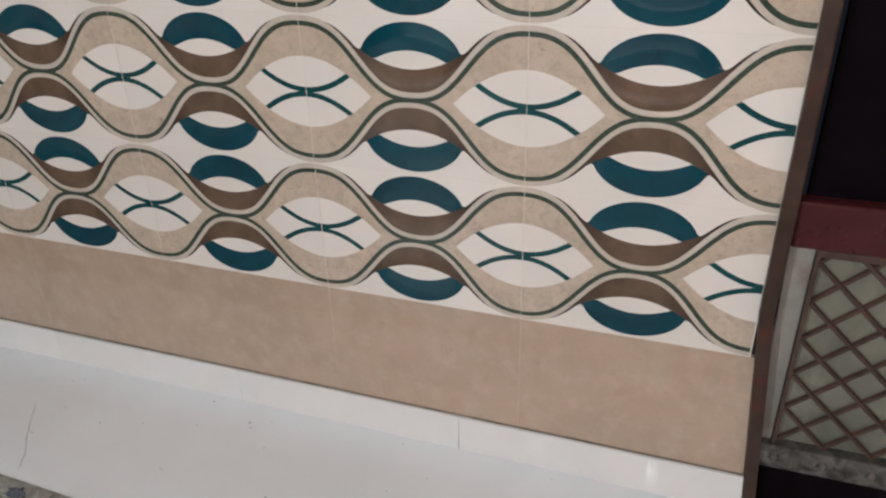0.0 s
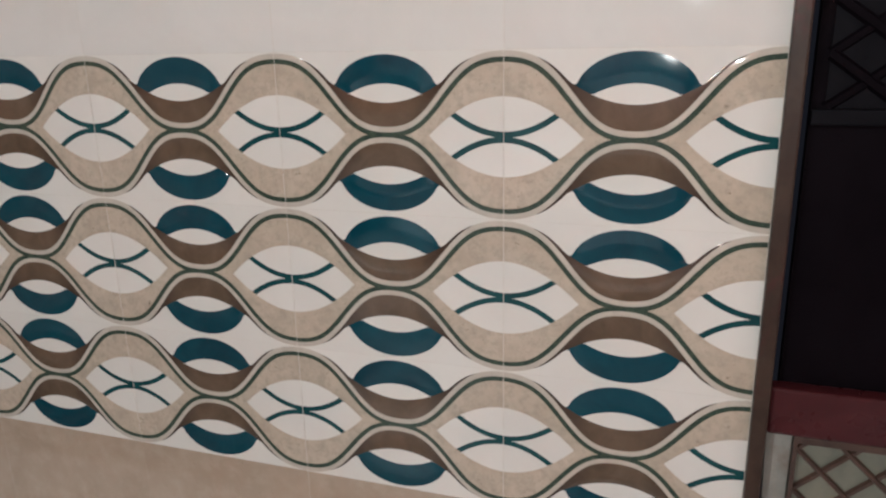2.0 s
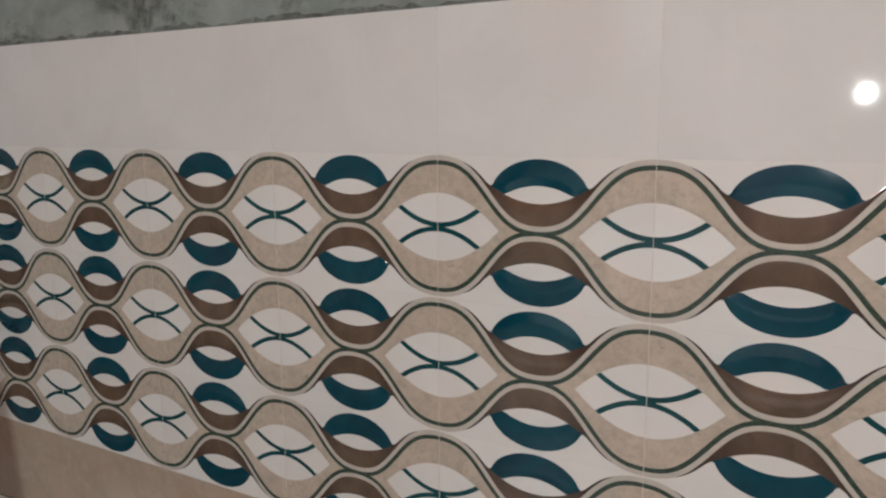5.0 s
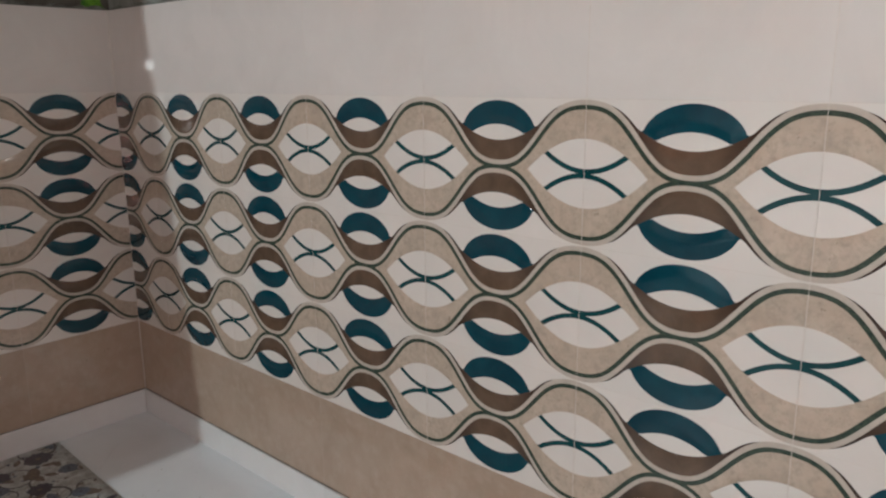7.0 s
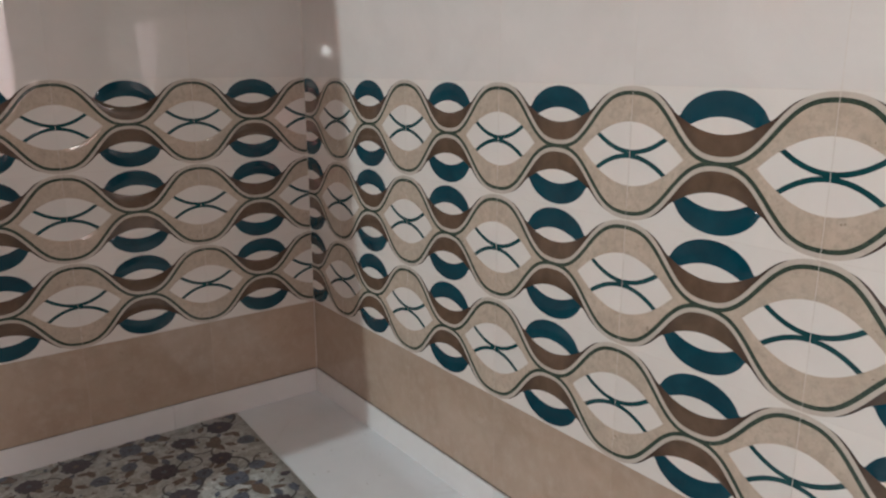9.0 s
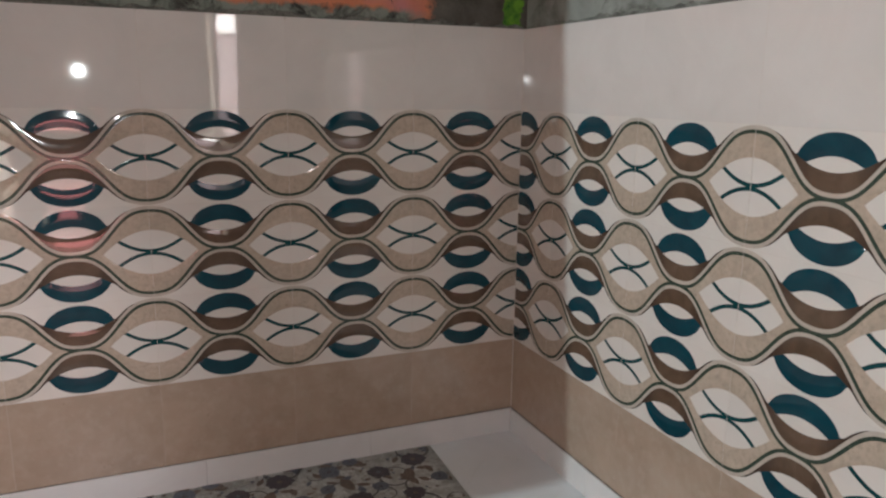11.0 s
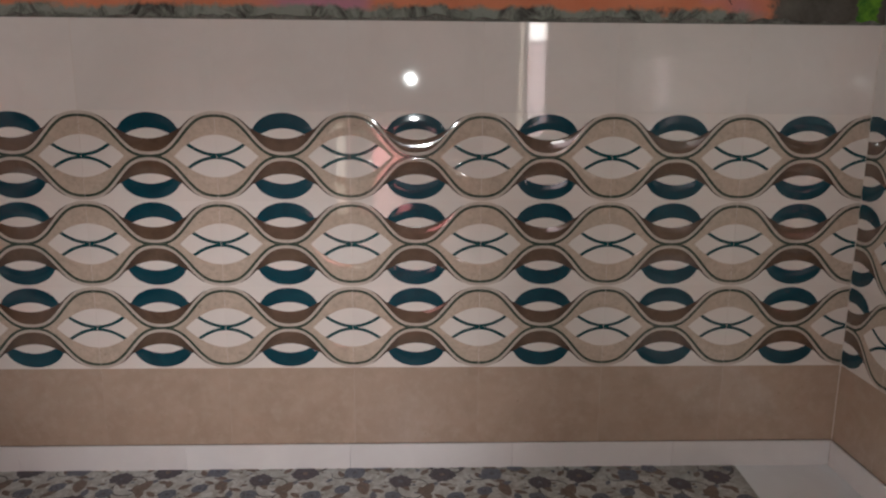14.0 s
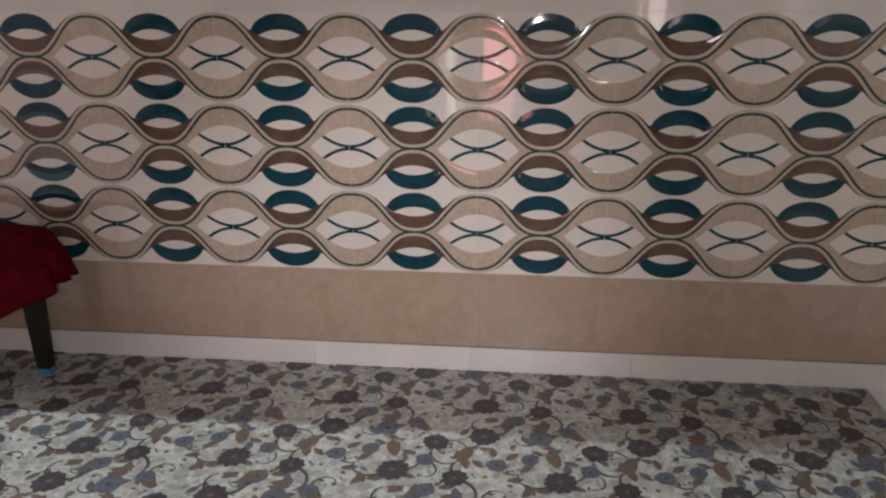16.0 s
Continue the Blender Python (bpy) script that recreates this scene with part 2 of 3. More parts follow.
M_LIT = lit_pane("lit_pane_bright", (1.0, 0.97, 0.95), 16.0)
M_LIT_PINK = lit_pane("lit_pane_pinkish", (1.0, 0.78, 0.8), 5.0)
# rose emission for the added panels low in the south wall
M_GLOW_ROSE = lit_pane("glow_rose", (1.0, 0.30, 0.30), 7.0)
M_GLOW_ROSE_DIM = lit_pane("glow_rose_dim", (1.0, 0.40, 0.38), 3.0)
M_LIT_DIM = lit_pane("lit_pane_dim", (1.0, 0.85, 0.7), 3.5)


# ---- mesh helpers ----
def mesh_of(name, bm, mats, smooth=False):
    me = bpy.data.meshes.new(name)
    bm.normal_update()
    bm.to_mesh(me)
    bm.free()
    for m in mats if isinstance(mats, (list, tuple)) else [mats]:
        me.materials.append(m)
    if smooth:
        for p in me.polygons:
            p.use_smooth = True
    return me


def part(name, bm, mats, parent=None, label="", smooth=False):
    ob = new(name, mesh_of(name, bm, mats, smooth))
    ob.parent = parent
    if label:
        tagged(ob, label)
    return ob


def add_box(bm, lo, hi, bevel=0.0, mat=0):
    lo, hi = Vector(lo), Vector(hi)
    got = bmesh.ops.create_cube(bm, size=1.0, matrix=Matrix.LocRotScale((lo + hi) / 2, None, hi - lo))
    faces = {f for v in got["verts"] for f in v.link_faces}
    for f in faces:
        f.material_index = mat
    if bevel:
        edges = {e for v in got["verts"] for e in v.link_edges}
        r = bmesh.ops.bevel(bm, geom=list(edges), offset=bevel, segments=2, profile=0.6, affect="EDGES")
        for f in r["faces"]:
            f.material_index = mat
    return bm


def box(lo, hi, bevel=0.0):
    return add_box(bmesh.new(), lo, hi, bevel)


def empty(name, place=(0, 0, 0)):
    ob = new(name)
    ob.location = place
    return ob


# ---- the large structure ----
Z_TOP, Z_PAT, Z_LOW, Z_SKIRT = 1.600, 1.3050, 0.3962, 0.10
P, H = 0.45, 0.3032
X_LEFT, Y_BACK, Z_CEIL = -4.4, -3.9, 4.0
DOOR_Y0, DOOR_Y1 = -2.9525, -3.86

floor = part("floor", box((X_LEFT - 4.2, Y_BACK - 2.2, -0.08), (0.3, 0.3, 0.0)), M_FLOOR)
tagged(floor, "glossy white tiled floor along both walls", "floor", kind="structure")
ceiling = part("ceiling", box((X_LEFT - 4.2, Y_BACK - 2.2, Z_CEIL), (0.3, 0.3, Z_CEIL + 0.1)), M_CEIL)
tagged(ceiling, "plain dim painted ceiling", "ceiling", kind="structure")

wall_a = empty("wall_north")
tagged(wall_a, "wall with wave-patterned glazed tiles and orange paint above", "wall", kind="structure")
part("masonry", box((X_LEFT - 4.2, 0.0003, 0.0), (0.3, 0.25, Z_TOP - 0.01)), M_GROUT, wall_a)
part("painted_upper_wall", box((X_LEFT - 4.2, 0.016, Z_TOP - 0.01), (0.3, 0.25, Z_CEIL)), M_PAINTED, wall_a, "flaking orange paint over grey plaster")

wall_b = empty("wall_east")
tagged(wall_b, "wall with wave-patterned glazed tiles and bare plaster above", "wall", kind="structure")
part("masonry", box((0.0003, DOOR_Y0 - 0.002, 0.0), (0.25, 0.0005, Z_TOP - 0.01)), M_GROUT, wall_b)
part("plaster_upper_wall", box((0.016, DOOR_Y0 - 0.002, Z_TOP - 0.01), (0.25, 0.016, Z_CEIL)), M_PLASTER, wall_b, "bare grey-green plaster with dark drips")
part("wall_over_door", box((0.016, DOOR_Y1, 2.16), (0.25, DOOR_Y0 - 0.002, Z_CEIL)), M_PLASTER, wall_b)
part("wall_past_door", box((0.0, Y_BACK, 0.0), (0.25, DOOR_Y1, Z_CEIL)), M_PLAIN, wall_b)

# back wall with a narrow gap into a lit passage
wall_back = empty("wall_south")
tagged(wall_back, "plain pinkish painted wall with a narrow opening", "wall", kind="structure")
GAP0, GAP1, SILL, LINTEL = -0.73, -0.445, 0.95, 2.06
LOW0, LOW1, LOW_SILL, LOW_HEAD = -2.30, -1.66, 0.25, 1.10
part("wall_panel", box((X_LEFT - 4.2, Y_BACK - 0.2, 0), (LOW0, Y_BACK, Z_CEIL)), M_PLAIN, wall_back)
part("wall_panel", box((LOW1, Y_BACK - 0.2, 0), (GAP0, Y_BACK, Z_CEIL)), M_PLAIN, wall_back)
part("wall_panel", box((LOW0, Y_BACK - 0.2, 0), (LOW1, Y_BACK, LOW_SILL)), M_PLAIN, wall_back)
part("wall_panel", box((LOW0, Y_BACK - 0.2, LOW_HEAD), (LOW1, Y_BACK, Z_CEIL)), M_PLAIN, wall_back)
part("wall_panel", box((GAP1, Y_BACK - 0.2, 0), (0.25, Y_BACK, Z_CEIL)), M_PLAIN, wall_back)
part("wall_panel", box((GAP0, Y_BACK - 0.2, 0), (GAP1, Y_BACK, SILL)), M_PLAIN, wall_back)
part("wall_panel", box((GAP0, Y_BACK - 0.2, LINTEL), (GAP1, Y_BACK, Z_CEIL)), M_PLAIN, wall_back)
window = empty("window_1")
tagged(window, "narrow tall window with frosted panes lit from outside", "window", kind="structure")
for x0, x1, z0, z1 in ((GAP0, GAP0 + 0.03, SILL, LINTEL), (GAP1 - 0.03, GAP1, SILL, LINTEL), (-0.665, -0.625, SILL + 0.03, LINTEL - 0.03),
                       (GAP0 + 0.03, GAP1 - 0.03, SILL, SILL + 0.03), (GAP0 + 0.03, GAP1 - 0.03, LINTEL - 0.03, LINTEL), (-0.625, GAP1 - 0.03, 1.78, 1.80)):
    part("window_frame", box((x0, Y_BACK - 0.11, z0), (x1, Y_BACK - 0.06, z1), 0.003), M_JAMB, window)
for x0, x1, z0, z1, mat in ((GAP0 + 0.03, -0.665, SILL + 0.03, LINTEL - 0.03, M_LIT_DIM), (-0.625, GAP1 - 0.03, SILL + 0.03, 1.78, M_LIT_PINK), (-0.625, GAP1 - 0.03, 1.80, LINTEL - 0.03, M_LIT)):
    part("pane", box((x0, Y_BACK - 0.09, z0), (x1, Y_BACK - 0.084, z1)), mat, window, "frosted pane glowing with outside light")

# unseen glowing panels, added for the pink mirrored in the north tiles
rose_glow = empty("rose_glow_panels")
tagged(rose_glow, "unseen rose panels added to glow for the pink mirrored in the tiles", "window", kind="structure")
for x0, x1, z0, z1 in ((LOW0, LOW0 + 0.03, LOW_SILL, LOW_HEAD), (LOW1 - 0.03, LOW1, LOW_SILL, LOW_HEAD), (-2.19, -1.96, LOW_SILL + 0.03, LOW_HEAD - 0.03),
                       (LOW0 + 0.03, LOW1 - 0.03, LOW_SILL, LOW_SILL + 0.03), (LOW0 + 0.03, LOW1 - 0.03, LOW_HEAD - 0.03, LOW_HEAD), (-1.96, LOW1 - 0.03, 0.60, 0.63)):
    part("window_frame", box((x0, Y_BACK - 0.11, z0), (x1, Y_BACK - 0.06, z1), 0.003), M_JAMB, rose_glow)
for x0, x1, z0, z1, mat in ((LOW0 + 0.03, -2.19, LOW_SILL + 0.03, LOW_HEAD - 0.03, M_LIT_DIM), (-1.96, LOW1 - 0.03, 0.63, LOW_HEAD - 0.03, M_GLOW_ROSE), (-1.96, LOW1 - 0.03, LOW_SILL + 0.03, 0.60, M_GLOW_ROSE_DIM)):
    part("pane", box((x0, Y_BACK - 0.09, z0), (x1, Y_BACK - 0.084, z1)), mat, rose_glow, "added rose panel that glows by itself")

# unseen added wall, open towards the next room; its leaning edge blocks the bulb
shade_wall = empty("shade_wall_west")
tagged(shade_wall, "unseen plain wall added to shade the corner, with a wide opening", "wall", kind="structure")
bm = bmesh.new()
vs = []
for x in (X_LEFT - 0.12, X_LEFT):
    vs.append([bm.verts.new((x, y, z)) for y, z in ((0.012, 0), (-0.44, 0), (-0.44 + 0.105 * Z_CEIL, Z_CEIL), (0.012, Z_CEIL))])
bm.faces.new(vs[0]), bm.faces.new(vs[1][::-1])
for i in range(4):
    j = (i + 1) % 4
    bm.faces.new((vs[0][i], vs[1][i], vs[1][j], vs[0][j]))
bmesh.ops.recalc_face_normals(bm, faces=bm.faces)
part("wall_panel", bm, M_PLAIN, shade_wall)
part("wall_panel", box((X_LEFT - 0.12, Y_BACK, 0), (X_LEFT, -2.9, Z_CEIL)), M_PLAIN, shade_wall)
room = part("wall_far_room", box((X_LEFT - 4.3, Y_BACK - 2.2, 0), (X_LEFT - 4.2, 0.25, Z_CEIL)), M_PLAIN)
tagged(room, "plain wall of the next room", "wall", kind="structure")


# ---- patterned tile ----
def sharp(s, k=0.3):
    return s * (1 + k * (1 - s * s))


def wave(d):
    """Height of the green line over the axis of its row, d from the middle of an eye."""
    return 0.0675 * (1 + sharp(math.cos(2 * math.pi * d / P)))


def column(u):
    """Heights where the glaze changes, over the row's axis, u from the node between two eyes: (v, relief in mm, glaze above)."""
    w = min(abs(u), P / 2)
    d = P / 2 - w
    slope = (wave(d + 0.001) - wave(d - 0.001)) / 0.002
    s = math.sqrt(1 + slope * slope)
    line = wave(d)
    lens = max(0.0, 0.072 * (1 - (d / 0.141) ** 2))
    arc = 0.0045 + 0.034 * (d / 0.093) ** 2
    half = 0.0054 * math.sqrt(1 + (0.068 * d / 0.093 ** 2) ** 2)
    a0, a1 = (max(0.0, arc - half), arc + half) if d < 0.1 else (lens, lens)
    a0, a1 = min(a0, lens), min(a1, lens)
    b4 = max(lens, line - 0.0046 * s)
    b5 = max(b4, line + 0.0046 * s)
    b6 = max(b5, line + 0.0046 * s + 0.0102 * (1 + 0.75 * (s - 1)))
    b6 = min(b6, 0.1505)
    b7 = max(b6, 0.059 + 3.1 * w * w if w < 0.112 else b6 + 0.1625 * (0.168 - w))
    b8 = max(b7, 0.094 - 3.7 * w * w) if w < 0.1 else b7
    outer = 0.072 + 0.074 * math.sqrt(max(0.0, 1 - (w / 0.103) ** 2)) if w < 0.103 else 0.0
    b9 = max(b8, outer)
    W, B, L, E, N, T, A = range(7)
    g = 0.0016

    def swell(a, b, h, n=1.0):
        return h * min(1.0, (b - a) / 0.02)

    m1 = min(a1 + g, (a1 + lens) / 2)
    m2 = max(lens - g, (a1 + lens) / 2)
    out = [(0.0, 0.0, W), (max(0.0, a0 - g) if a0 > g else a0 / 2, 0.0, W), (a0, 0.0, A), ((a0 + a1) / 2, swell(a0, a1, 1.9), A), (a1, 0.0, W), (m1, 0.0, W), (m2, 0.0, W)]
    out.append((lens, 0.0 if lens > 0 else 1.1, B))
    k = min(0.0035, (b4 - lens) * 0.3)
    out.append((lens + k, 1.0, B))
    out.append((lens + max(2 * k, (b4 - lens) * 0.5), 1.15, B))
    out += [(max(lens + max(2 * k, (b4 - lens) * 0.5), b4 - 0.002), 1.2, B), (b4, 1.2, L), ((b4 + b5) / 2, 0.75, L), (b5, 1.2, E), ((b5 + b6) / 2, 1.15, E), (b6, 0.7, N)]
    out += [(min((b6 + b7) / 2, b6 + 0.002), 0.62, N), (max((b6 + b7) / 2, b7 - 0.0014), 0.45, N), (b7, 0.1, W)]
    out += [(min(b7 + g, (b7 + b8) / 2), 0.0, W), (max(b8 - g, (b7 + b8) / 2), 0.0, W), (b8, 0.0, T)]
    out += [(b8 + (b9 - b8) * 0.25, swell(b8, b9, 1.7), T), (b8 + (b9 - b8) * 0.6, swell(b8, b9, 2.2), T), (b9, 0.0, W)]
    out.append((min(b9 + g, (b9 + 0.1511) / 2), 0.0, W))
    out.append((0.1511, 0.0, W))
    return out


def wave_tile(u0, u1, n):
    """One tile's mesh between u0 and u1, its face towards -y, with rounded arrises and sides."""
    bm = bmesh.new()
    us = [u0 + (u1 - u0) * i / n for i in range(n + 1)]
    us = [u0, u0 + 0.0010, u0 + 0.0034] + us[1:-1] + [u1 - 0.0034, u1 - 0.0010, u1]
    cols = []
    for u in us:
        off = min(u - u0, u1 - u)
        ease = 0.0002 if off < 0.0005 else 0.00004 if off < 0.0015 else 0.0
        c = column(u)
        full = [(-v, h, None) for v, h, _ in reversed(c[1:])] + [(v, h, None) for v, h, _ in c]
        kinds = [k for _, _, k in reversed(c[:-1])] + [k for _, _, k in c[:-1]]
        cols.append(([bm.verts.new((u, ease - 0.00118 * h, v)) for v, h, _ in full], kinds))
    for (a, ka), (b, kb) in zip(cols, cols[1:]):
        for i in range(len(a) - 1):
            thick_a, thick_b = a[i + 1].co.z - a[i].co.z, b[i + 1].co.z - b[i].co.z
            if thick_a < 1e-6 and thick_b < 1e-6:
                continue
            f = bm.faces.new((a[i], b[i], b[i + 1], a[i + 1]))
            f.material_index = ka[i]
    bmesh.ops.remove_doubles(bm, verts=bm.verts, dist=2e-6)
    bmesh.ops.dissolve_degenerate(bm, edges=bm.edges, dist=1e-6)
    for f in bm.faces:
        f.smooth = True
    rim = [e for e in bm.edges if e.is_boundary]
    out = bmesh.ops.extrude_edge_only(bm, edges=rim)
    for v in [g for g in out["geom"] if isinstance(g, bmesh.types.BMVert)]:
        v.co.y = 0.0006
        v.co.x += 0.0003 * (1 if v.co.x > (u0 + u1) / 2 else -1) * (abs(v.co.x - (u0 if v.co.x < (u0 + u1) / 2 else u1)) < 1e-4)
    for f in [g for g in out["geom"] if isinstance(g, bmesh.types.BMFace)]:
        f.smooth = False
    rim2 = [g for g in out["geom"] if isinstance(g, bmesh.types.BMEdge)]
    out = bmesh.ops.extrude_edge_only(bm, edges=rim2)
    for v in [g for g in out["geom"] if isinstance(g, bmesh.types.BMVert)]:
        v.co.y = 0.0115
    for f in [g for g in out["geom"] if isinstance(g, bmesh.types.BMFace)]:
        f.smooth = False
    bmesh.ops.recalc_face_normals(bm, faces=bm.faces)
    bmesh.ops.split_edges(bm, edges=[e for e in bm.edges if len({f.smooth for f in e.link_faces}) > 1])
    return mesh_of("tile", bm, [M_WHITE, M_BEIGE, M_LINE, M_PALE, M_BROWN, M_TEAL, M_ARC])


def plain_tile(width, height, mat, round_by):
    bm = bmesh.new()
    bmesh.ops.create_cube(bm, size=1.0, matrix=Matrix.LocRotScale((0, 0.00575, 0), None, (width, 0.0115, height)))
    front = [e for e in bm.edges if all(v.co.y < 0.001 for v in e.verts)]
    got = bmesh.ops.bevel(bm, geom=front, offset=round_by, segments=4, profile=0.5, affect="EDGES")
    for f in got["faces"]:
        f.smooth = True
    if round_by > 0.001:
        for v in bm.verts:
            if v.co.y < round_by * 1.01:
                v.co.y *= 0.12
    return mesh_of("tile", bm, mat)


J = 0.0005
WAVE = wave_tile(-P / 2 + J, P / 2 - J, 96)
HALF_A = wave_tile(-P / 2 + J, P / 2 - 0.0100 - 0.0015, 90)
HALF_B = wave_tile(-0.0270 + 0.0015, P / 2 - J, 54)
PLAIN = {}


def plain(width, height, mat, round_by):
    key = (round(width, 4), round(height, 4), mat.name)
    if key not in PLAIN:
        PLAIN[key] = plain_tile(width, height, mat, round_by)
    return PLAIN[key]


ROWS = [1.1537 - H * j for j in range(3)]
rng = random.Random(5)


def piece(name, me, parent, m):
    ob = new(name, me)
    ob.parent = parent
    ob.matrix_basis = m
    return ob


def lay_wall(parent, nodes, turn, at):
    """Tiles of a wall: nodes are (place of the tile's middle along the wall, its mesh, its extent to either side)."""
    for s, me, lo, hi in nodes:
        for z in ROWS:
            piece("tile", me, parent, at(s, z, rng.uniform(-0.0001, 0.0001)) @ pose(0, 0, 0, rng.uniform(-0.035, 0.035), 0, turn + rng.uniform(-0.035, 0.035)))
        mid, width = s + (lo + hi) / 2, hi - lo + 0.0010
        for z0, z1, mat, gap, round_by in ((Z_SKIRT, Z_LOW, M_BASE_TILE, 0.0003, 0.0003), (Z_PAT, Z_TOP, M_TOP_TILE, 0.0010, 0.0030)):
            more = 0.034 if mat == M_BASE_TILE and s > 2.6 else 0.0
            piece("tile", plain(width + more - gap, z1 - z0 - 0.0012, mat, round_by), parent,
                  at(mid + more / 2, (z0 + z1) / 2, rng.uniform(-0.0001, 0.0001)) @ pose(0, 0, 0, rng.uniform(-0.035, 0.035), 0, turn + rng.uniform(-0.035, 0.035)))


# along the north wall s runs towards +x, along the east wall towards -y
nodes_a = [(-0.2150, HALF_A, -P / 2 + J, P / 2 - 0.0100 - 0.0015)]
nodes_a += [(-0.2150 - P * i, WAVE, -P / 2 + J, P / 2 - J) for i in range(1, 10)]
nodes_b = [(0.0270, HALF_B, -0.0270 + 0.0015, P / 2 - J)]
nodes_b += [(0.4770 + P * i, WAVE, -P / 2 + J, P / 2 - J) for i in range(6)]


# ---- skirting ----
baseboard = empty("baseboard")
tagged(baseboard, "white glazed skirting tiles along the foot of the walls", "baseboard", kind="structure")


def skirting(half):
    """A skirting tile with a rounded glossy arris round its face."""
    bm = bmesh.new()
    bmesh.ops.create_cube(bm, size=1.0, matrix=Matrix.LocRotScale((0, 0.00075, 0), None, (2 * half, 0.0215, 0.099)))
    got = bmesh.ops.bevel(bm, geom=[e for e in bm.edges if all(v.co.y < 0 for v in e.verts)], offset=0.0018, segments=4, profile=0.5, affect="EDGES")
    for f in got["faces"]:
        f.smooth = True
    return mesh_of("skirting_tile", bm, M_SKIRT)


SK = skirting(0.2997)
for i in range(7):
    piece("skirting_tile", SK, baseboard, pose(-0.3085 - 0.6 * i, 0, 0.0495, 0, 0, rng.uniform(-0.04, 0.04)))
baseboard_b = empty("baseboard_east")
tagged(baseboard_b, "white glazed skirting tiles along the foot of the wall by the door", "baseboard", kind="structure")
piece("skirting_tile", skirting(0.2747), baseboard_b, pose(0, -0.287, 0.0495, 0, 0, -90))
for i in range(3):
    piece("skirting_tile", SK, baseboard_b, pose(0, -0.862 - 0.6 * i, 0.0495, 0, 0, -90 + rng.uniform(-0.04, 0.04)))
part("skirting_tile", box((-0.010, DOOR_Y0 - 0.046, 0.0), (0.0115, -2.3625, 0.099), 0.0015), M_SKIRT, baseboard_b)


M_JOINT = surface("dirty_joint", (0.10, 0.085, 0.07), (0.30, 0.26, 0.22), 25, rough=0.8, bump=0.3)
part("skirting_joint", box((X_LEFT, -0.0035, 0.0985), (-0.0035, 0.006, 0.1012)), M_JOINT, baseboard, "dirty joint over the skirting")
part("skirting_joint", box((-0.0035, DOOR_Y0 - 0.04, 0.0985), (0.006, -0.004, 0.1012)), M_JOINT, baseboard_b, "dirty joint over the skirting")

# ---- grit on the bare floor ----
verts_g, faces_g = [], []
gr = random.Random(11)
for k in range(46):
    gx, gy, q = gr.uniform(-0.34, -0.02), gr.uniform(-2.8, -0.4), gr.uniform(0.0012, 0.003)
    b = len(verts_g)
    verts_g += [(gx + q * math.cos(a) * gr.uniform(0.6, 1.3), gy + q * math.sin(a) * gr.uniform(0.6, 1.3), 0.0002) for a in (0, 1.57, 3.14, 4.71)] + [(gx, gy, q * 0.8)]
    faces_g += [(b + i, b + (i + 1) % 4, b + 4) for i in range(4)]
me = bpy.data.meshes.new("grit")
me.from_pydata(verts_g, [], faces_g)
me.materials.append(M_JOINT)
tagged(new("grit", me), "small dark crumbs of grit on the white floor", "grit", kind="stuff")



# ---- hairline cracks in the floor tile ----
def crack(places, wide):
    """A thin crooked dark line lying on the floor."""
    bm = bmesh.new()
    rows_c = []
    for i in range(len(places) - 1):
        for k in range(6):
            f = k / 6
            p = Vector(places[i]).lerp(Vector(places[i + 1]), f)
            side = (Vector(places[i + 1]) - Vector(places[i])).normalized()
            side = Vector((-side.y, side.x))
            p += side * 0.004 * noise.noise((p.x * 60, p.y * 60, 3))
            w = wide * (0.6 + 0.5 * noise.noise((p.x * 90, p.y * 90, 8)))
            rows_c.append([bm.verts.new((*(p + side * q), z)) for q, z in ((-w, 0.0001), (0, 0.0006), (w, 0.0001))])
    for a, b in zip(rows_c, rows_c[1:]):
        for k in range(2):
            bm.faces.new((a[k], a[k + 1], b[k + 1], b[k]))
    bmesh.ops.recalc_face_normals(bm, faces=bm.faces)
    return bm


part("crack", crack([(-0.19, -1.24), (-0.244, -1.28), (-0.289, -1.311), (-0.337, -1.358), (-0.396, -1.39)], 0.0009), M_JOINT, floor, "dark hairline crack")

# ---- ragged mortar on the tiles' top edge ----
def ragged(length, seed):
    """A crumbly bead along x, uneven in height and depth."""
    bm = bmesh.new()
    n = int(length / 0.012)
    rings = []
    for i in range(n + 1):
        x = -length * i / n
        a = noise.noise((x * 7 + seed, 3.1, 0)) * 0.5 + noise.noise((x * 31 + seed, 1.7, 0)) * 0.5
        b = noise.noise((x * 11 + seed, 9.2, 4))
        h = max(0.002, 0.013 + 0.03 * a)
        dpt = max(0.003, 0.012 + 0.009 * b)
        rings.append([bm.verts.new((x, 0.02, -0.001)), bm.verts.new((x, 0.02 - dpt, 0.0)), bm.verts.new((x, 0.02 - dpt * 0.8, h * 0.6)), bm.verts.new((x, 0.021 - dpt * 0.25, h)), bm.verts.new((x, 0.024, h * 1.1))])
    for a, b in zip(rings, rings[1:]):
        for k in range(4):
            bm.faces.new((a[k], a[k + 1], b[k + 1], b[k]))
    bmesh.ops.recalc_face_normals(bm, faces=bm.faces)
    return bm


ob = part("mortar_bead", ragged(4.39, 1.0), M_MORTAR, wall_a, "dark crumbly mortar edge")
ob.location = (0, 0, Z_TOP)
ob = part("mortar_bead", ragged(2.94, 8.0), M_MORTAR, wall_b, "dark crumbly mortar edge")
ob.location, ob.rotation_euler = (0, 0, Z_TOP), (0, 0, radians(90))
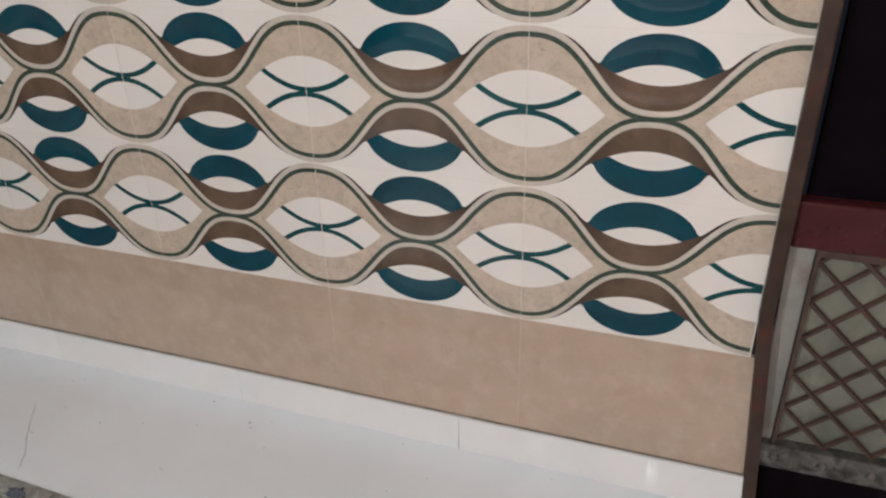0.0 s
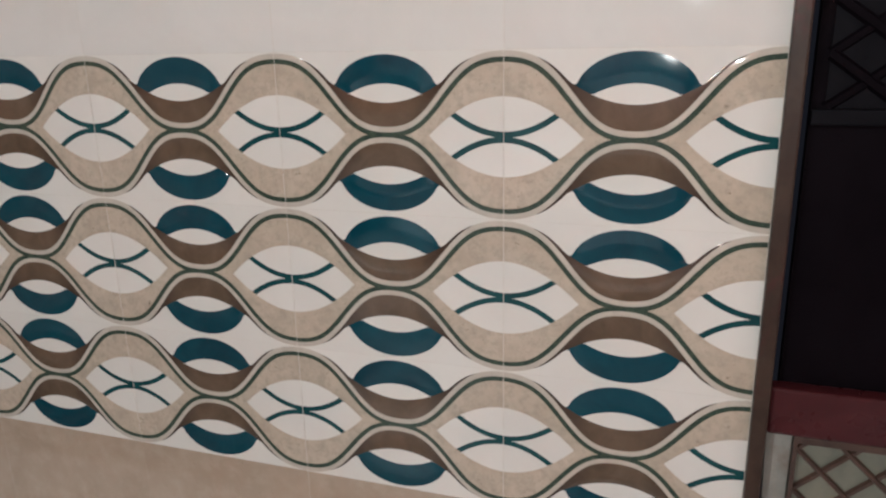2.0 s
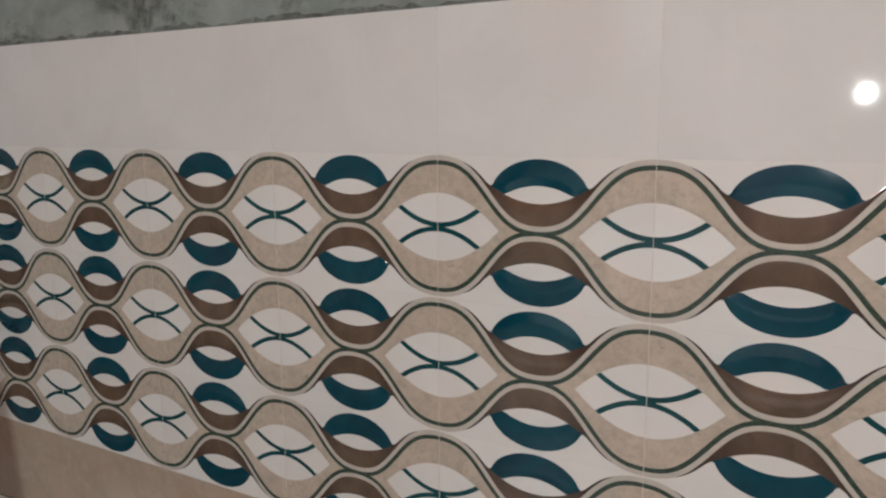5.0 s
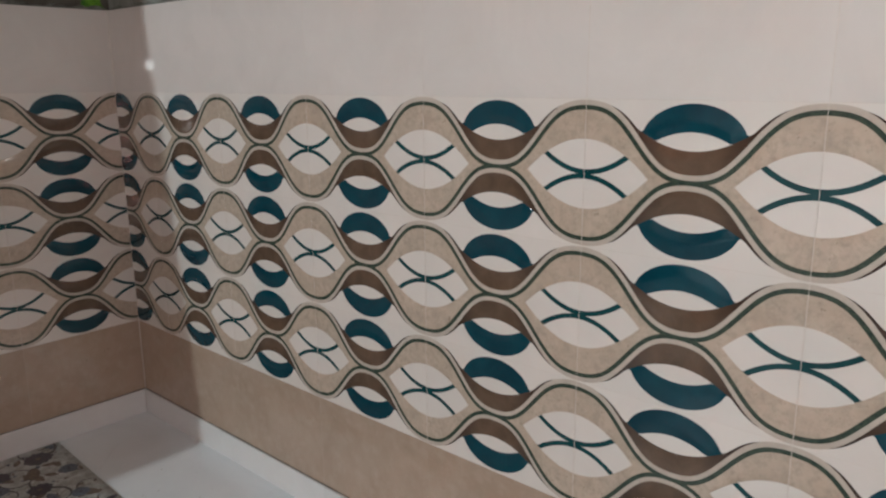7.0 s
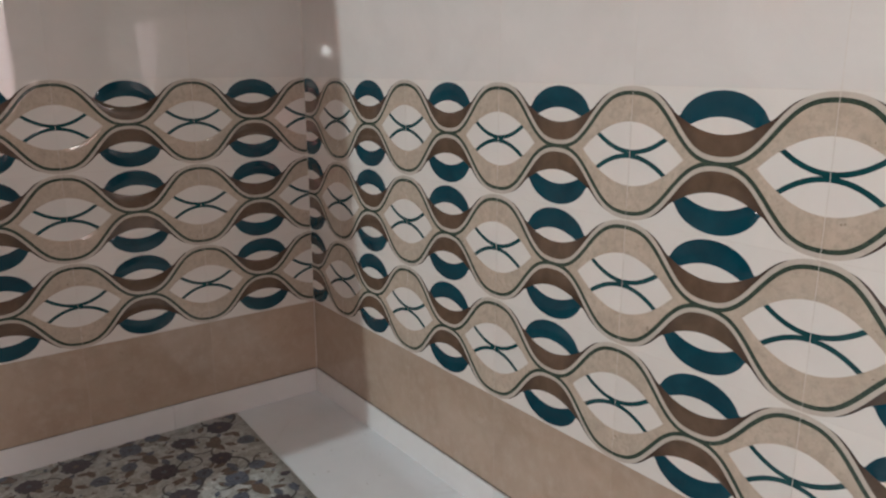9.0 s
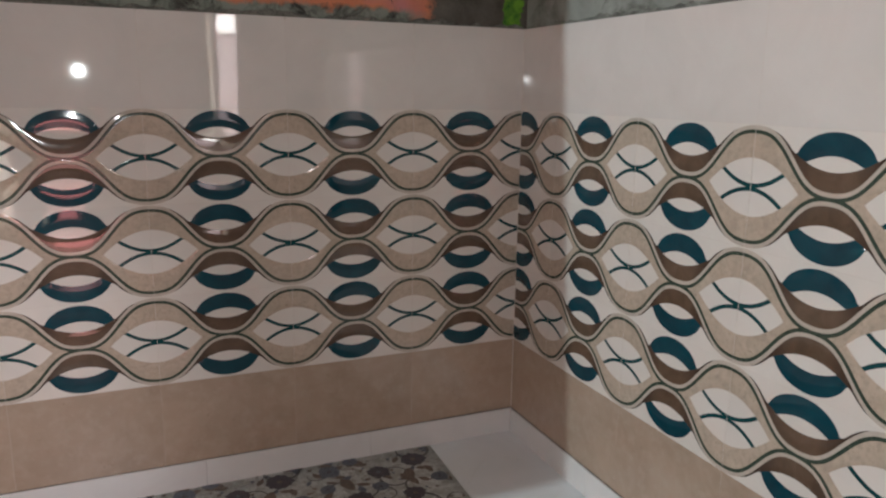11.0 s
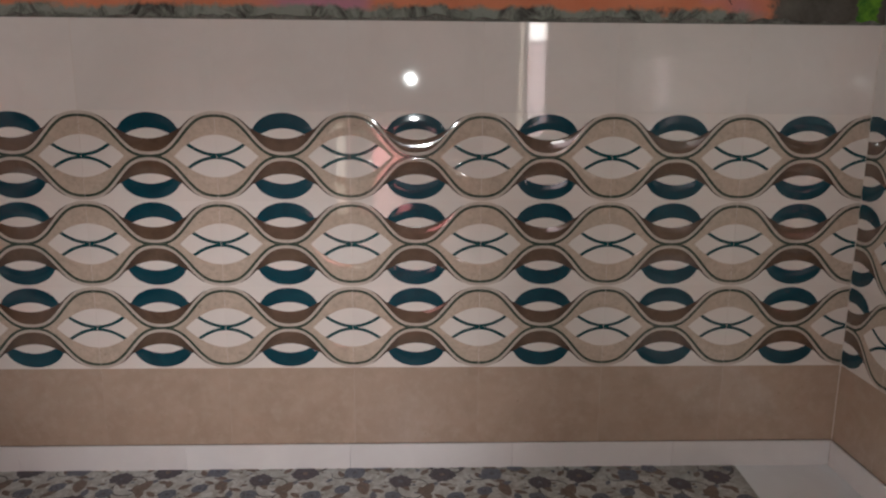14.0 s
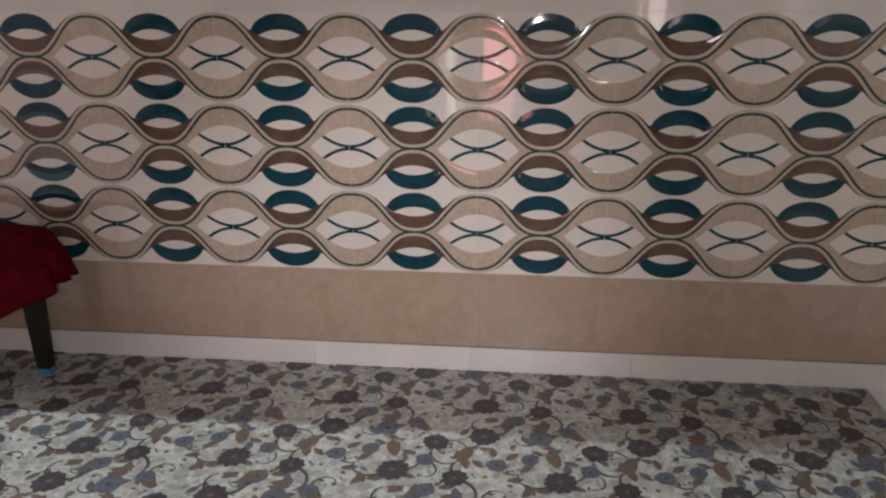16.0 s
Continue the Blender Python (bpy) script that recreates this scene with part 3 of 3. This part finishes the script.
ob.matrix_basis = Matrix.Translation((0, DOOR_Y0 + 0.004, Z_TOP)) @ Matrix.Rotation(radians(-90), 4, "Z")

# brush strokes left on the orange paint
M_STROKE = surface("black_brush_paint", (0.012, 0.010, 0.009), (0.03, 0.024, 0.02), 30, rough=0.6, bump=0.3)
for x0, x1, z0, z1, wide in ((-0.548, -0.512, 1.76, 1.662, 0.008), (-0.566, -0.540, 1.755, 1.735, 0.006)):
    bm = bmesh.new()
    left, right = [], []
    for k in range(9):
        f = k / 8
        x, z = x0 + (x1 - x0) * f * f, z0 + (z1 - z0) * f
        w = wide * (1 - 0.88 * f) * (1 + 0.15 * math.sin(k * 2.1))
        left.append([bm.verts.new((x - w, y, z)) for y in (0.0162, 0.0145)])
        right.append([bm.verts.new((x + w, y, z)) for y in (0.0162, 0.0145)])
    for a, b, c, d in zip(left, left[1:], right, right[1:]):
        bm.faces.new((a[1], b[1], d[1], c[1]))
        bm.faces.new((a[0], b[0], b[1], a[1]))
        bm.faces.new((c[0], d[0], d[1], c[1]))
    part("brush_stroke", bm, M_STROKE, wall_a, "black brush stroke on the paint")

# grout line down the corner
part("corner_grout", box((-0.0022, -0.0022, Z_SKIRT), (0.010, 0.010, Z_TOP), 0.0008), M_GROUT, wall_a, "pale grout line down the corner")


# ---- door in the east wall ----
def lattice(bm, y0, y1, z0, z1, x, step_y, step_z, width, depth):
    """Two sets of slanting strips, cut to the panel y0..y1, z0..z1 (y0 > y1)."""
    wide, high = y0 - y1, z1 - z0
    slope = step_z / step_y
    for sign in (1, -1):
        k = -int(wide / step_y) - 2
        while k * step_z < high + wide * slope + step_z:
            c = k * step_z
            pts = []
            for s in (0.0, wide):
                z = c + sign * slope * s
                pts.append((s, z))
            (s0, za), (s1, zb) = pts
            lo, hi = 0.0, wide
            if za != zb:
                sa, sb = sorted(((0 - za) * wide / (zb - za), (high - za) * wide / (zb - za)))
                lo, hi = max(lo, sa), min(hi, sb)
            if hi - lo > 0.012:
                a = Vector((x + (0.003 if sign > 0 else 0.0), y0 - lo, z0 + c + sign * slope * lo))
                b = Vector((x + (0.003 if sign > 0 else 0.0), y0 - hi, z0 + c + sign * slope * hi))
                along = (b - a).normalized()
                side = along.cross(Vector((1, 0, 0))).normalized()
                q = [[bm.verts.new(p + side * o + Vector((dx, 0, 0))) for o, dx in ((-width / 2, 0), (-width / 4, -depth), (width / 4, -depth), (width / 2, 0))] for p in (a, b)]
                for i in range(3):
                    bm.faces.new((q[0][i], q[0][i + 1], q[1][i + 1], q[1][i]))
            k += 1
    bmesh.ops.recalc_face_normals(bm, faces=bm.faces)
    return bm


door = empty("door_1", (0.02, DOOR_Y0, 0))
tagged(door, "dark wooden door with maroon rail and diamond lattice panels", "door", kind="structure")


def door_part(name, bm, mat, label=""):
    ob = part(name, bm, mat, door, label)
    ob.matrix_parent_inverse = Matrix.Translation((-0.02, -DOOR_Y0, 0))
    return ob


def jamb(y0, y1, lean=0.0):
    """An upright whose foot, below knee height, stands off by lean."""
    bm = box((-0.016, y1, 0.0), (0.12, y0, 2.16), 0.004)
    bmesh.ops.bisect_plane(bm, geom=bm.verts[:] + bm.edges[:] + bm.faces[:], plane_co=(0, 0, 0.5), plane_no=(0, 0, 1))
    for v in bm.verts:
        v.co.y -= lean * max(0.0, 0.5 - v.co.z) / 0.5
    return bm


door_part("jamb", jamb(DOOR_Y0, DOOR_Y0 - 0.027, 0.044), M_JAMB, "worn brown wooden jamb")
door_part("jamb", jamb(DOOR_Y1 + 0.03, DOOR_Y1), M_JAMB, "worn brown wooden jamb")
door_part("head", box((-0.014, DOOR_Y1, 2.10), (0.12, DOOR_Y0, 2.158), 0.004), M_JAMB)
D0, D1 = DOOR_Y0 - 0.045, DOOR_Y1 + 0.032
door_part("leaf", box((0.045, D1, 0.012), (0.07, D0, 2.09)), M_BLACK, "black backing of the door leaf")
door_part("rail", box((0.008, D1, 0.635), (0.044, D0 + 0.016, 0.725), 0.006), M_MAROON, "glossy maroon middle rail")
door_part("rail", box((0.01, D1, 1.99), (0.044, D0, 2.09), 0.006), M_MAROON, "glossy maroon top rail")
bm = box((0.028, D0 - 0.030, 0.185), (0.044, D0, 0.634), 0.002)
for v in bm.verts:
    if v.co.y > D0 - 0.015:
        v.co.y += 0.014 * (v.co.z - 0.185) / 0.449
door_part("stile", bm, M_STILE, "pale worn stile")
door_part("panel", box((0.036, D1, 0.185), (0.044, D0 - 0.0305, 0.634)), M_PANE, "dusty greenish pale panel")
door_part("frame_bead", box((0.016, D0 - 0.039, 0.185), (0.035, D0 - 0.031, 0.62), 0.002), M_STRIP)
door_part("frame_bead", box((0.016, D1, 0.618), (0.035, D0 - 0.0315, 0.632), 0.002), M_STRIP)
door_part("lattice", lattice(bmesh.new(), D0 - 0.04, D1, 0.186, 0.616, 0.030, 0.087, 0.083, 0.011, 0.007), M_STRIP, "brown diamond lattice strips")
bm = box((0.010, D1, 0.125), (0.044, D0, 0.184), 0.005)
for i in range(9):
    bmesh.ops.create_icosphere(bm, subdivisions=1, radius=0.013, matrix=Matrix.Translation((0.012, D0 - 0.04 - 0.09 * i, 0.155)))
door_part("bottom_rail", bm, M_STEEL, "dull metal bottom rail with studs")
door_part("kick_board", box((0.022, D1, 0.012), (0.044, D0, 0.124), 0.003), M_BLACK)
door_part("glass_panel", box((0.0405, D1, 1.206), (0.044, D0 - 0.02, 1.985)), M_DIM, "dim dark glass")
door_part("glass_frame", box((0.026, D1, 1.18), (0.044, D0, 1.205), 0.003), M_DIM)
# black instead of brown strips: the shade is painted into this lattice
door_part("lattice", lattice(bmesh.new(), D0 - 0.02, D1, 1.206, 1.985, 0.040, 0.115, 0.085, 0.020, 0.008), M_BLACK, "black diamond lattice, shade put into its colour")

tread = part("door_sill", box((-0.03, DOOR_Y1, 0.0), (0.12, DOOR_Y0 - 0.028, 0.011), 0.003), M_BLACK)
tagged(tread, "dark worn door sill on the floor", "door sill", kind="structure")


# ---- printed floor sheet ----
sheet = empty("floor_sheet", (-0.368, -0.0125, 0))
sheet.rotation_euler = (0, 0, radians(-2.0))
tagged(sheet, "vinyl floor sheet printed with dark flowers and brown leaves", "floor covering")
SHEET_W, SHEET_D = 3.95, 3.4
bm = bmesh.new()
n = 60
rows_v = []
for j in range(31):
    y = -SHEET_D * j / 30
    rows_v.append([bm.verts.new((-SHEET_W * i / n, y, 0.003 + 0.0012 * noise.noise((i * 0.35, j * 0.35, 0)))) for i in range(n + 1)])
for a, b in zip(rows_v, rows_v[1:]):
    for i in range(n):
        bm.faces.new((a[i + 1], a[i], b[i], b[i + 1]))
rim = [e for e in bm.edges if e.is_boundary]
out = bmesh.ops.extrude_edge_only(bm, edges=rim)
for v in [g for g in out["geom"] if isinstance(g, bmesh.types.BMVert)]:
    v.co.z = 0.0003
bmesh.ops.recalc_face_normals(bm, faces=bm.faces)
part("vinyl", bm, M_SHEET, sheet, smooth=True)

verts, faces, inks = [], [], []


def poly(points, ink, z):
    k = len(verts)
    c = [sum(p[0] for p in points) / len(points), sum(p[1] for p in points) / len(points)]
    if not all(-SHEET_W + 0.005 < p[0] < -0.005 and -SHEET_D + 0.005 < p[1] < -0.004 for p in points):
        return
    z += (len(verts) % 499) * 6e-7
    verts.extend((p[0], p[1], z) for p in points)
    verts.append((*c, z))
    m = len(points)
    for i in range(m):
        faces.append((k + i, k + (i + 1) % m, k + m))
        inks.append(ink)


def petal(cx, cy, ang, r0, r1, wide, ink, z, tip=1.0):
    pts = []
    for s in (-1, 1):
        for q in ((0.0, 0.25), (0.3, 0.85), (0.62, 1.0), (0.86, 0.62)) if s < 0 else ((1.0, 0.0), (0.86, 0.62), (0.62, 1.0), (0.3, 0.85), (0.0, 0.25)):
            l, w = r0 + (r1 - r0) * q[0] * (tip if q[0] == 1.0 else 1.0), s * wide * q[1]
            pts.append((cx + l * math.cos(ang) - w * math.sin(ang), cy + l * math.sin(ang) + w * math.cos(ang)))
    poly(pts, ink, z)


def vine(x, y, ang, length, bend, ink, z, wide=0.0055):
    left, right = [], []
    n = 9
    for i in range(n + 1):
        f = i / n
        w = wide * (1 - 0.7 * f)
        left.append((x - w * math.sin(ang), y + w * math.cos(ang)))
        right.append((x + w * math.sin(ang), y - w * math.cos(ang)))
        x, y, ang = x + length / n * math.cos(ang), y + length / n * math.sin(ang), ang + bend / n * (0.5 + 1.3 * f)
    for i in range(n):
        poly([left[i], left[i + 1], right[i + 1], right[i]], ink, z)
    return x, y, ang


DARK, BLUE, BROWN, VINE, GREY = range(5)


def bloom(x, y, r, ink, z, petals, rr, core=GREY):
    turn = rr.uniform(0, 6.28)
    for k in range(petals):
        petal(x, y, turn + k * 6.283 / petals, 0.12 * r, r * rr.uniform(0.9, 1.08), r * 3.4 / petals, ink, z + 0.00006 * (k % 2))
    poly([(x + 0.2 * r * math.cos(a * 0.9), y + 0.2 * r * math.sin(a * 0.9)) for a in range(7)], core, z + 0.0002)


def leaf(x, y, ang, size, ink, z):
    petal(x, y, ang, 0, size, size * 0.27, ink, z, 1.12)


CELL_X, CELL_Y = 0.50, 0.40
for i in range(-1, 9):
    for j in range(-1, 10):
        rr = random.Random(77)
        ox, oy = -CELL_X * i - (CELL_X / 2 if j % 2 else 0), -CELL_Y * j
        Z0 = 0.0046
        for bx, by, r in ((0.10, 0.09, 0.062), (0.25, 0.14, 0.055), (0.36, 0.30, 0.062), (0.17, 0.32, 0.05)):
            bloom(ox - bx, oy - by, r * 0.84, DARK, Z0 + 0.0003, 11, rr, BLUE if bx > 0.2 else BROWN)
            a = rr.uniform(0, 6.28)
            ex, ey, ea = vine(ox - bx, oy - by, a, 0.17, rr.choice((-2.6, 2.6)), VINE, Z0, 0.0075)
            leaf(ex, ey, ea + 0.3, 0.05, BROWN, Z0 + 0.0002)
            ex, ey, ea = vine(ox - bx, oy - by, a + 2.4, 0.13, rr.choice((-2.2, 2.2)), VINE, Z0)
            leaf(ex, ey, ea, 0.045, BROWN, Z0 + 0.0002)
            leaf(ox - bx + 0.07 * math.cos(a + 4), oy - by + 0.07 * math.sin(a + 4), a + 4.2, 0.085, BROWN, Z0 + 0.0001)
        for bx, by, r in ((0.42, 0.08, 0.042), (0.05, 0.24, 0.034), (0.27, 0.24, 0.032), (0.45, 0.20, 0.03), (0.33, 0.03, 0.03), (0.25, 0.385, 0.032)):
            bloom(ox - bx, oy - by, r, BLUE, Z0 + 0.0002, 6, rr, DARK)
            a = rr.uniform(0, 6.28)
            vine(ox - bx, oy - by, a, 0.13, rr.choice((-3.2, 3.2)), VINE, Z0, 0.0045)
            leaf(ox - bx + 0.04 * math.cos(a + 2), oy - by + 0.04 * math.sin(a + 2), a + 2, 0.05, BROWN if rr.random() < 0.6 else GREY, Z0 + 0.0001)
        for k in range(84):
            leaf(ox - rr.uniform(0, CELL_X), oy - rr.uniform(0, CELL_Y), rr.uniform(0, 6.28), rr.uniform(0.02, 0.055), rr.choice((GREY, BROWN, BROWN, GREY, GREY, BLUE)), Z0 - 0.0001)
        for k in range(210):
            bx, by, q = ox - rr.uniform(0, CELL_X), oy - rr.uniform(0, CELL_Y), rr.uniform(0.003, 0.013)
            a0 = rr.uniform(0, 6.28)
            poly([(bx + q * rr.uniform(0.5, 1.3) * math.cos(a0 + a * 1.256), by + q * rr.uniform(0.5, 1.3) * math.sin(a0 + a * 1.256)) for a in range(5)], rr.choice((GREY, GREY, GREY, GREY, BROWN, BLUE)), Z0 - 0.0003)
me = bpy.data.meshes.new("print")
me.from_pydata(verts, [], faces)
for m in (M_INK_DARK, M_INK_BLUE, M_INK_BROWN, M_INK_VINE, M_INK_GREY):
    me.materials.append(m)
me.polygons.foreach_set("material_index", inks)
me.update()
ob = new("print", me)
ob.parent = sheet
tagged(ob, "printed flowers, leaves and vines", kind="stuff")

# ---- red-covered bench ----
bench = empty("bench", (-3.75, -0.42, 0))
tagged(bench, "dark wooden bench under a red plush cover, with blue foot caps", "bench")


def bench_part(name, bm, mat, label="", parent=None, smooth=False):
    ob = part(name, bm, mat, parent or bench, label, smooth)
    if parent is None:
        ob.matrix_parent_inverse = Matrix.Translation((3.75, 0.42, 0))
    return ob


bench_part("seat", box((-4.33, -0.29, 0.48), (-3.36, -0.08, 0.53), 0.006), M_WOOD)
bench_part("apron", box((-4.28, -0.275, 0.41), (-3.39, -0.258, 0.478), 0.004), M_WOOD)
for lx, ly in ((-3.397, -0.185), (-4.22, -0.185)):
    bm = box((lx - 0.034, ly - 0.030, 0.03), (lx + 0.034, ly + 0.030, 0.479), 0.005)
    for v in bm.verts:
        f = 0.70 + 0.35 * v.co.z / 0.5
        v.co.x, v.co.y = lx + (v.co.x - lx) * f, ly + (v.co.y - ly) * f
    leg = bench_part("leg", bm, M_WOOD, "dark tapering leg")
    cap = bench_part("foot_cap", box((lx - 0.024, ly - 0.022, 0.006), (lx + 0.024, ly + 0.022, 0.04), 0.006), M_BLUE, "blue plastic foot cap", leg)
    cap.matrix_parent_inverse = Matrix.Identity(4)


def cover():
    """A plush cover lying over the seat and hanging in folds over its edges."""
    bm = bmesh.new()
    ring = []
    n = 96
    levels = 12
    cx, cy, hx, hy = -3.845, -0.185, 0.50, 0.13
    centre = bm.verts.new((cx, cy, 0.565))
    for k in range(1, levels + 1):
        row = []
        for i in range(n):
            a = 2 * math.pi * i / n
            c, s = math.cos(a), math.sin(a)
            q = (abs(c) ** 6 + abs(s) ** 6) ** (-1 / 6)
            if k <= 4:
                r = k / 4 * 0.99
                x, y, z = cx + hx * q * c * r, cy + hy * q * s * r, 0.565 + 0.008 * noise.noise((c * r * 4, s * r * 4, 2))
                if k == 4:
                    z -= 0.012
            else:
                f = (k - 4) / (levels - 4)
                fold = 0.020 * math.sin(a * 13 + 1.2) * f + 0.025 * noise.noise((c * 3, s * 3, 5)) * f
                along = min(1.0, max(0.0, (-3.30 - (cx + hx * q * c)) / 0.22))
                drop = 0.165 + 0.03 * noise.noise((c * 2, s * 2, 9)) + 0.15 * along * max(0.0, -s) ** 0.5
                out = 1.0 + 0.06 * math.sin(min(1.0, f * 1.6) * math.pi / 2)
                x = cx + hx * q * c * out + fold * c + 0.055 * max(0.0, c) ** 2 * f
                y = cy + hy * q * s * out + fold * s * 0.6
                z = 0.553 - drop * f
            y = min(y, -0.02)
            row.append(bm.verts.new((x, y, z)))
        ring.append(row)
    for i in range(n):
        bm.faces.new((centre, ring[0][i], ring[0][(i + 1) % n]))
    for a, b in zip(ring, ring[1:]):
        for i in range(n):
            j = (i + 1) % n
            bm.faces.new((a[i], b[i], b[j], a[j]))
    bmesh.ops.recalc_face_normals(bm, faces=bm.faces)
    bmesh.ops.solidify(bm, geom=list(bm.faces), thickness=0.012)
    return bm


throw = part("bench_cover", cover(), M_RED, None, smooth=True)
tagged(throw, "dark red plush cover draped over the bench", "cover")

# ---- tiles, laid last ----
GROUT_STRIP = mesh_of("grout_strip", box((-0.0005, -0.0010, ROWS[2] - H / 2), (0.0005, 0.004, ROWS[0] + H / 2)), M_GROUT)
for s in [-0.2150 - P / 2 - P * i for i in range(9)]:
    piece("grout_strip", GROUT_STRIP, wall_a, pose(s, 0, 0))
for s in [0.0270 + P / 2 + P * i for i in range(6)]:
    piece("grout_strip", GROUT_STRIP, wall_b, pose(0, -s, 0, 0, 0, -90))
lay_wall(wall_a, nodes_a, 0, lambda s, z, d: Matrix.Translation((s, d, z)))
lay_wall(wall_b, nodes_b, -90, lambda s, z, d: Matrix.Translation((d, -s, z)))
